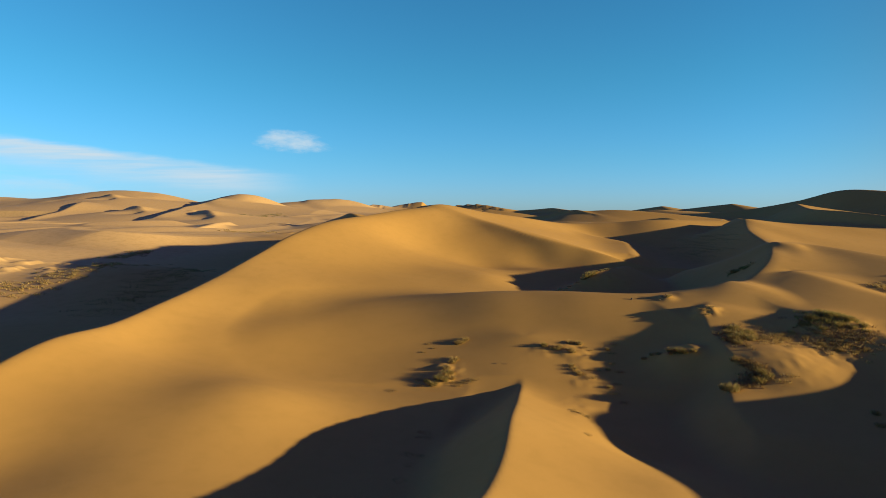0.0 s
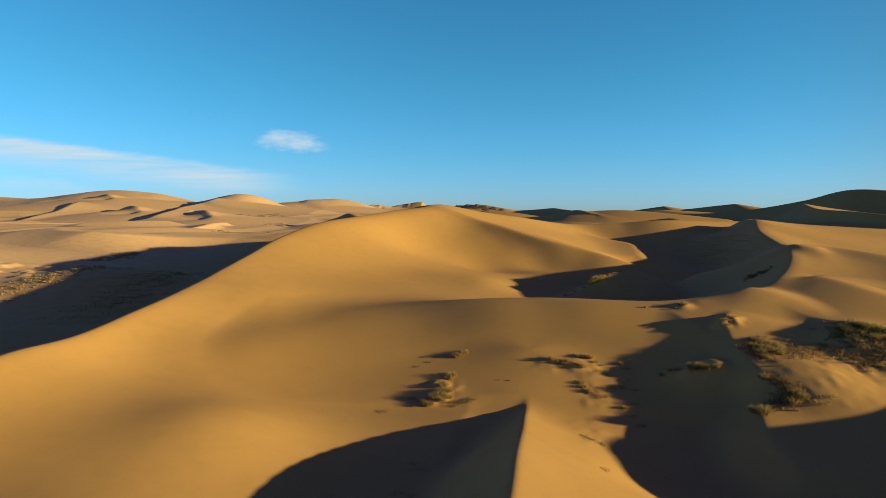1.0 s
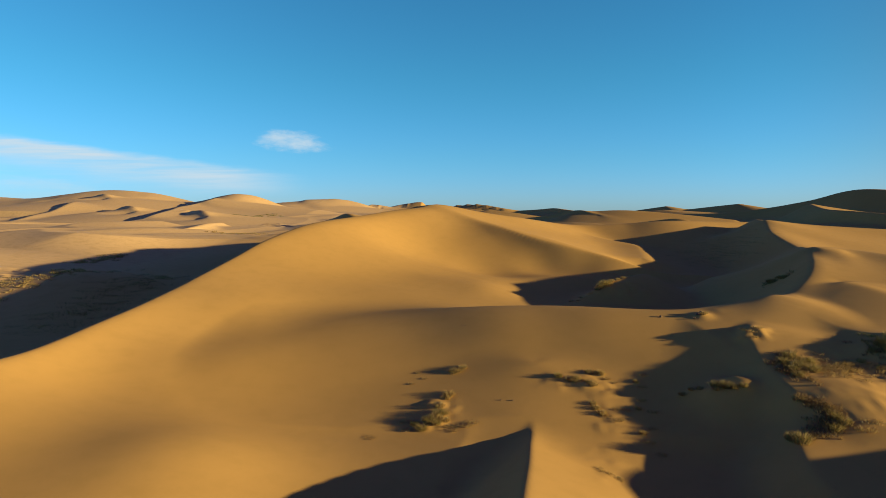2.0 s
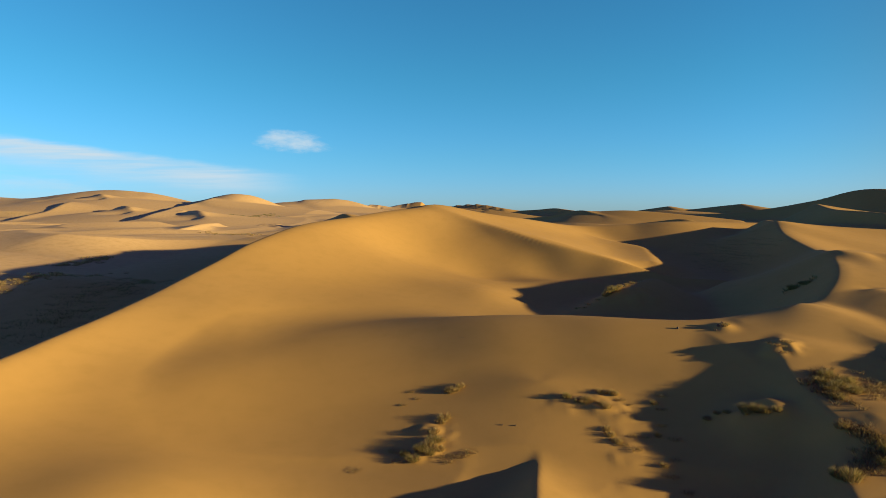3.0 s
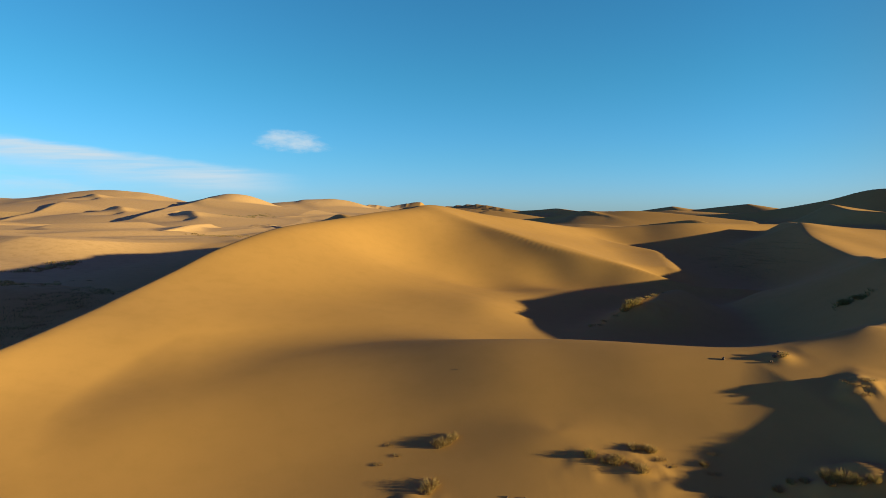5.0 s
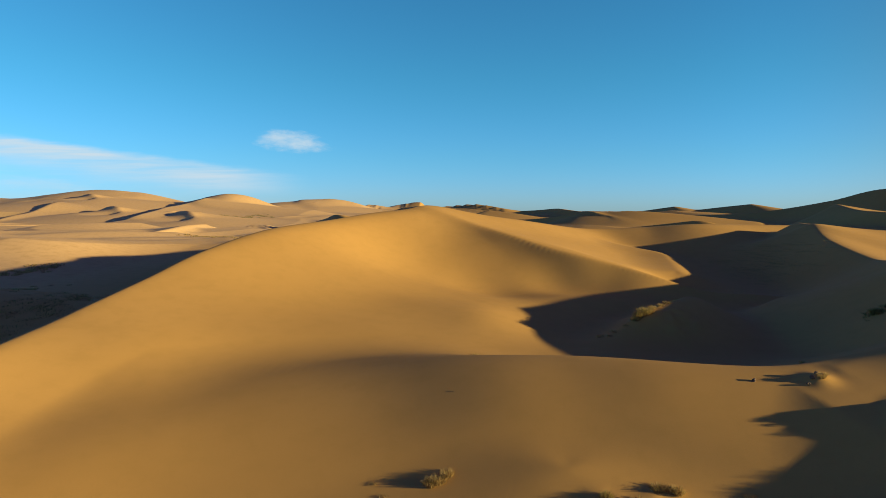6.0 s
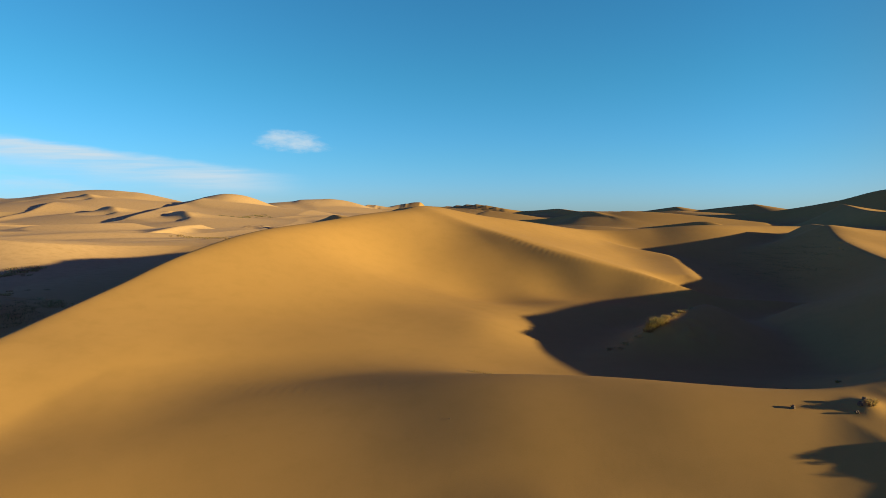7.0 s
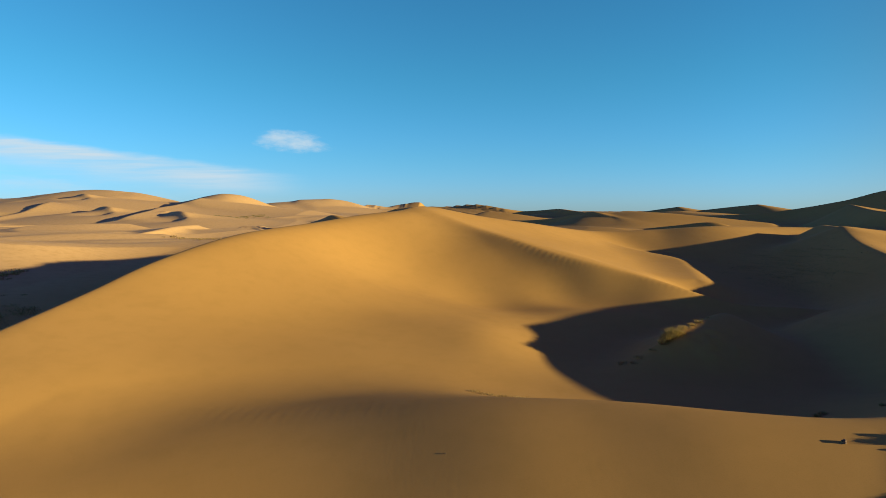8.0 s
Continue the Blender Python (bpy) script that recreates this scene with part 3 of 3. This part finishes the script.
plant_row("twig", [(8.15, 38.4), (8.5, 38.1), (8.9, 37.7), (9.1, 38.7), (9.6, 38.6), (6.8, 33.1), (7.1, 32.7), (7.4, 32.4), (6.44, 27.9)], 0.8, "tufts beside the spur")
# along the edge of the shaded hollow
plant_row("mixed", [(14.4, 39.2), (14.75, 39.0), (15.05, 38.8), (15.5, 38.7)], 0.62, "tufts by the shaded hollow")
plant_row("dry", [(13.6, 39.4), (13.2, 39.5), (12.7, 39.4), (14.2, 38.9)], 0.65, "tufts by the shaded hollow")
plant_row("twig", [(11.4, 41.6), (11.0, 40.6), (10.6, 39.4), (10.9, 38.4), (10.4, 37.0), (9.9, 36.1), (10.2, 35.2)], 0.8, "tufts by the shaded hollow")
plant_row("dry", [(10.8, 41.0), (10.2, 38.6), (9.8, 36.6)], 0.6, "tufts by the shaded hollow")
plant_row("dry", [(16.75, 46.85), (16.95, 47.1)], 0.6, "tufts on the low ridge")
plant_row("twig", [(18.0, 44.0), (18.3, 43.7), (18.7, 43.9), (18.2, 43.3)], 0.9, "tufts on the mound")
plant_row("mixed", [(18.4, 40.4), (18.4, 39.6), (18.3, 38.9), (18.9, 39.9), (19.4, 39.5), (19.6, 40.4), (19.0, 41.0)], 0.75, "tufts on the mound")
plant_row("twig", [(20.2, 39.9), (20.8, 40.2), (21.3, 39.7), (21.8, 40.3), (20.4, 38.9), (21.2, 38.4)], 1.3, "tufts on the mound")
plant_row("shrub", [(24.3, 41.3), (25.4, 41.2), (26.2, 40.6)], 0.5, "shrubs on the mound")
plant_row("mixed", [(23.4, 40.9), (25.2, 40.0), (25.9, 39.7), (24.2, 39.9), (26.7, 39.8)], 0.6, "shrubs on the mound")
plant_row("dry", [(22.4, 40.3), (23.4, 38.6), (24.0, 37.9), (25.9, 38.6), (26.6, 39.2), (24.8, 37.6), (22.9, 39.6)], 0.7, "shrubs on the mound")
plant_row("dry", [(17.2, 36.8), (17.5, 36.4), (17.9, 35.8)], 0.8, "tufts on the mound")
plant_row("mixed", [(18.0, 35.3), (18.2, 34.9), (17.6, 34.7), (15.6, 34.4), (15.8, 34.0)], 0.8, "tufts on the mound")
plant_row("twig", [(17.0, 34.5), (16.4, 34.4), (18.8, 34.5), (16.8, 35.0), (17.2, 35.6), (19.3, 34.8)], 1.2, "tufts on the mound")
plant_row("dry", [(21.6, 31.0), (21.0, 29.8)], 0.8, "tufts on the mound")
# in the shaded hollow behind the low ridge
plant_row("mixed", [(14.3, 62.9), (14.7, 63.2), (15.0, 63.5)], 0.95, "tufts in the hollow")
plant_row("dry", [(14.5, 63.4), (15.2, 63.3), (15.5, 63.9), (14.0, 62.6), (16.3, 64.5), (16.9, 65.1)], 0.9, "tufts in the hollow")
plant_row("twig", [(15.9, 64.2), (17.5, 65.7), (18.1, 66.3), (13.4, 62.3), (12.6, 62.0), (11.7, 61.9), (12.1, 61.5)], 0.9, "tufts in the hollow")
plant_row("twig", [(3.2, 55.6), (3.7, 55.0), (4.3, 54.4), (4.8, 54.1), (5.2, 53.8)], 1.0, "tufts in the hollow")
plant_row("dry", [(9.6, 53.2), (17.2, 53.6), (17.6, 53.9), (19.6, 53.2), (12.0, 54.6)], 0.6, "tufts in the hollow")
plant_row("shrub", [(27.5, 59.2), (28.1, 59.0)], 0.5, "shrubs in the hollow")


# ------------------------------------------------------------------ stones
def build_stone(seed, size):
    rng = random.Random(seed)
    bm = bmesh.new()
    bmesh.ops.create_icosphere(bm, subdivisions=2, radius=size)
    for v in bm.verts:
        v.co *= 0.75 + 0.5 * noise.noise(v.co * (1.6 / size) + Vector((seed * 3.1, 0, 0))) + rng.uniform(-0.05, 0.05)
        v.co.z *= 0.9
        v.co.z = max(v.co.z, -size * 0.4)
    mesh = bpy.data.meshes.new("stone")
    bm.to_mesh(mesh)
    bm.free()
    mesh.materials.append(STONE)
    return tagged(new("stone", mesh), "rough dark brown stone lying on the sand", "stone", "stones on the low ridge")


for seed, x, y, size in ((1, 14.2, 47.2, 0.11), (2, 16.4, 46.9, 0.13), (3, 16.75, 47.2, 0.12), (4, 1.9, 48.1, 0.03), (5, 3.4, 39.6, 0.05), (6, 4.0, 39.5, 0.05), (7, 16.1, 46.6, 0.1)):
    stone = build_stone(seed, size)
    stone.location = (x, y, ground_at(x, y) + size * 0.3)


# ------------------------------------------------------------------ scattered scrub, too fine to count
def scrub(name, label, path, width, count, tall, spread, mat, seed, blade=0.016):
    """Low plants strewn along a line of the ground, joined."""
    rng = random.Random(seed)
    verts, faces = [], []
    for _ in range(count):
        at = rng.uniform(0, len(path) - 1.001)
        i, f = int(at), at - int(at)
        x = path[i][0] * (1 - f) + path[i + 1][0] * f + rng.gauss(0, width * 0.5)
        y = path[i][1] * (1 - f) + path[i + 1][1] * f + rng.gauss(0, width * 0.7)
        z, size = ground_at(x, y), rng.uniform(0.4, 1.0)
        for _ in range(34):
            a, r = rng.uniform(0, 6.283), spread * size * math.sqrt(rng.random())
            bx, by, h = x + r * math.cos(a), y + r * math.sin(a), tall * size * rng.uniform(0.5, 1.0)
            bend = rng.uniform(0.3, 1.5)
            lx, ly = math.cos(a) * h * bend, math.sin(a) * h * bend
            turn, w = rng.uniform(0, 3.14), blade * (0.6 + 0.4 * size)
            wx, wy = math.cos(turn) * w, math.sin(turn) * w
            k = len(verts)
            verts += [(bx - wx, by - wy, z - 0.05), (bx + wx, by + wy, z - 0.05), (bx + lx * 0.5 + wx * 0.7, by + ly * 0.5 + wy * 0.7, z + h * 0.6),
                      (bx + lx * 0.5 - wx * 0.7, by + ly * 0.5 - wy * 0.7, z + h * 0.6), (bx + lx, by + ly, z + h)]
            faces += [(k, k + 1, k + 2, k + 3), (k + 3, k + 2, k + 4)]
    mesh = bpy.data.meshes.new(name)
    mesh.from_pydata(verts, [], faces)
    mesh.materials.append(mat)
    return tagged(new(name, mesh), label, "scrub", kind="stuff")


DRY_SCRUB, GREEN_SCRUB = "pale dry scrub strewn over flat sand", "dark green low scrub in the shade of a dune"
scrub("dry_scrub", DRY_SCRUB, [(-54, 60), (-47, 63), (-43, 66), (-41, 70), (-40, 76), (-40, 83)], 3.4, 260, 0.22, 0.55, STRAW, 1, 0.03)
scrub("dry_scrub", DRY_SCRUB, [(-48.3, 90.8), (-47.5, 95.9), (-47.4, 102.0)], 1.4, 60, 0.25, 0.6, STRAW, 2, 0.03)
scrub("green_scrub", GREEN_SCRUB, [(-29, 55.5), (-30.3, 63.1), (-31.0, 70.6), (-30.0, 78)], 3.4, 200, 0.14, 1.1, GREEN, 3, 0.016)
scrub("green_scrub", GREEN_SCRUB, [(37, 90), (39, 97), (42, 100)], 5.0, 200, 0.08, 1.8, GREEN, 4, 0.012)
scrub("green_scrub", GREEN_SCRUB, [(-0.4, 35.0), (-1.1, 29.0), (-1.6, 24.0)], 0.5, 10, 0.07, 0.3, GREEN, 5, 0.01)
scrub("dry_scrub", DRY_SCRUB, [(-101, 322), (-97, 345), (-94, 368)], 6, 50, 0.5, 1.2, GREEN, 6, 0.05)
scrub("dry_scrub", DRY_SCRUB, [(-57, 163), (-50, 162), (-43, 161)], 3, 40, 0.25, 0.6, STRAW, 7, 0.05)
scrub("dry_scrub", DRY_SCRUB, [(26, 134), (29, 129), (33, 124)], 2.0, 30, 0.3, 0.5, GREEN, 8, 0.05)
scrub("green_scrub", GREEN_SCRUB, [(27.0, 59.3), (27.8, 59.1), (28.4, 58.9)], 0.7, 30, 0.22, 0.3, GREEN, 9, 0.012)
scrub("dry_scrub", DRY_SCRUB, [(33, 48), (36, 49.5), (39, 50)], 0.8, 30, 0.3, 0.4, STRAW, 10)
scrub("dry_scrub", DRY_SCRUB, [(19.6, 39.2), (21.2, 39.6), (22.6, 39.8)], 0.8, 22, 0.2, 0.35, STRAW, 11)
MOUND_SCRUB = "brown and olive scrub covering a sandy mound"
scrub("dry_scrub", MOUND_SCRUB, [(18.2, 39.0), (18.5, 40.1), (19.3, 40.6)], 0.8, 130, 0.26, 0.28, BROWN, 12, 0.012)
scrub("dry_scrub", MOUND_SCRUB, [(19.2, 40.2), (20.6, 39.9), (21.8, 40.0)], 0.7, 50, 0.18, 0.3, STRAW, 16, 0.012)
scrub("green_scrub", MOUND_SCRUB, [(24.0, 41.2), (25.2, 41.2), (26.4, 40.5)], 0.9, 110, 0.26, 0.3, GREEN, 13, 0.012)
scrub("dry_scrub", MOUND_SCRUB, [(23.4, 39.6), (24.8, 39.4), (26.4, 39.2)], 1.3, 140, 0.22, 0.3, BROWN, 14, 0.012)
scrub("dry_scrub", MOUND_SCRUB, [(23.0, 38.6), (24.4, 38.0), (25.8, 38.0)], 0.6, 70, 0.2, 0.25, STRAW, 17, 0.012)
scrub("dry_scrub", MOUND_SCRUB, [(17.3, 36.8), (18.2, 35.8), (17.6, 34.9), (15.8, 34.3)], 0.4, 100, 0.24, 0.28, BROWN, 15, 0.012)
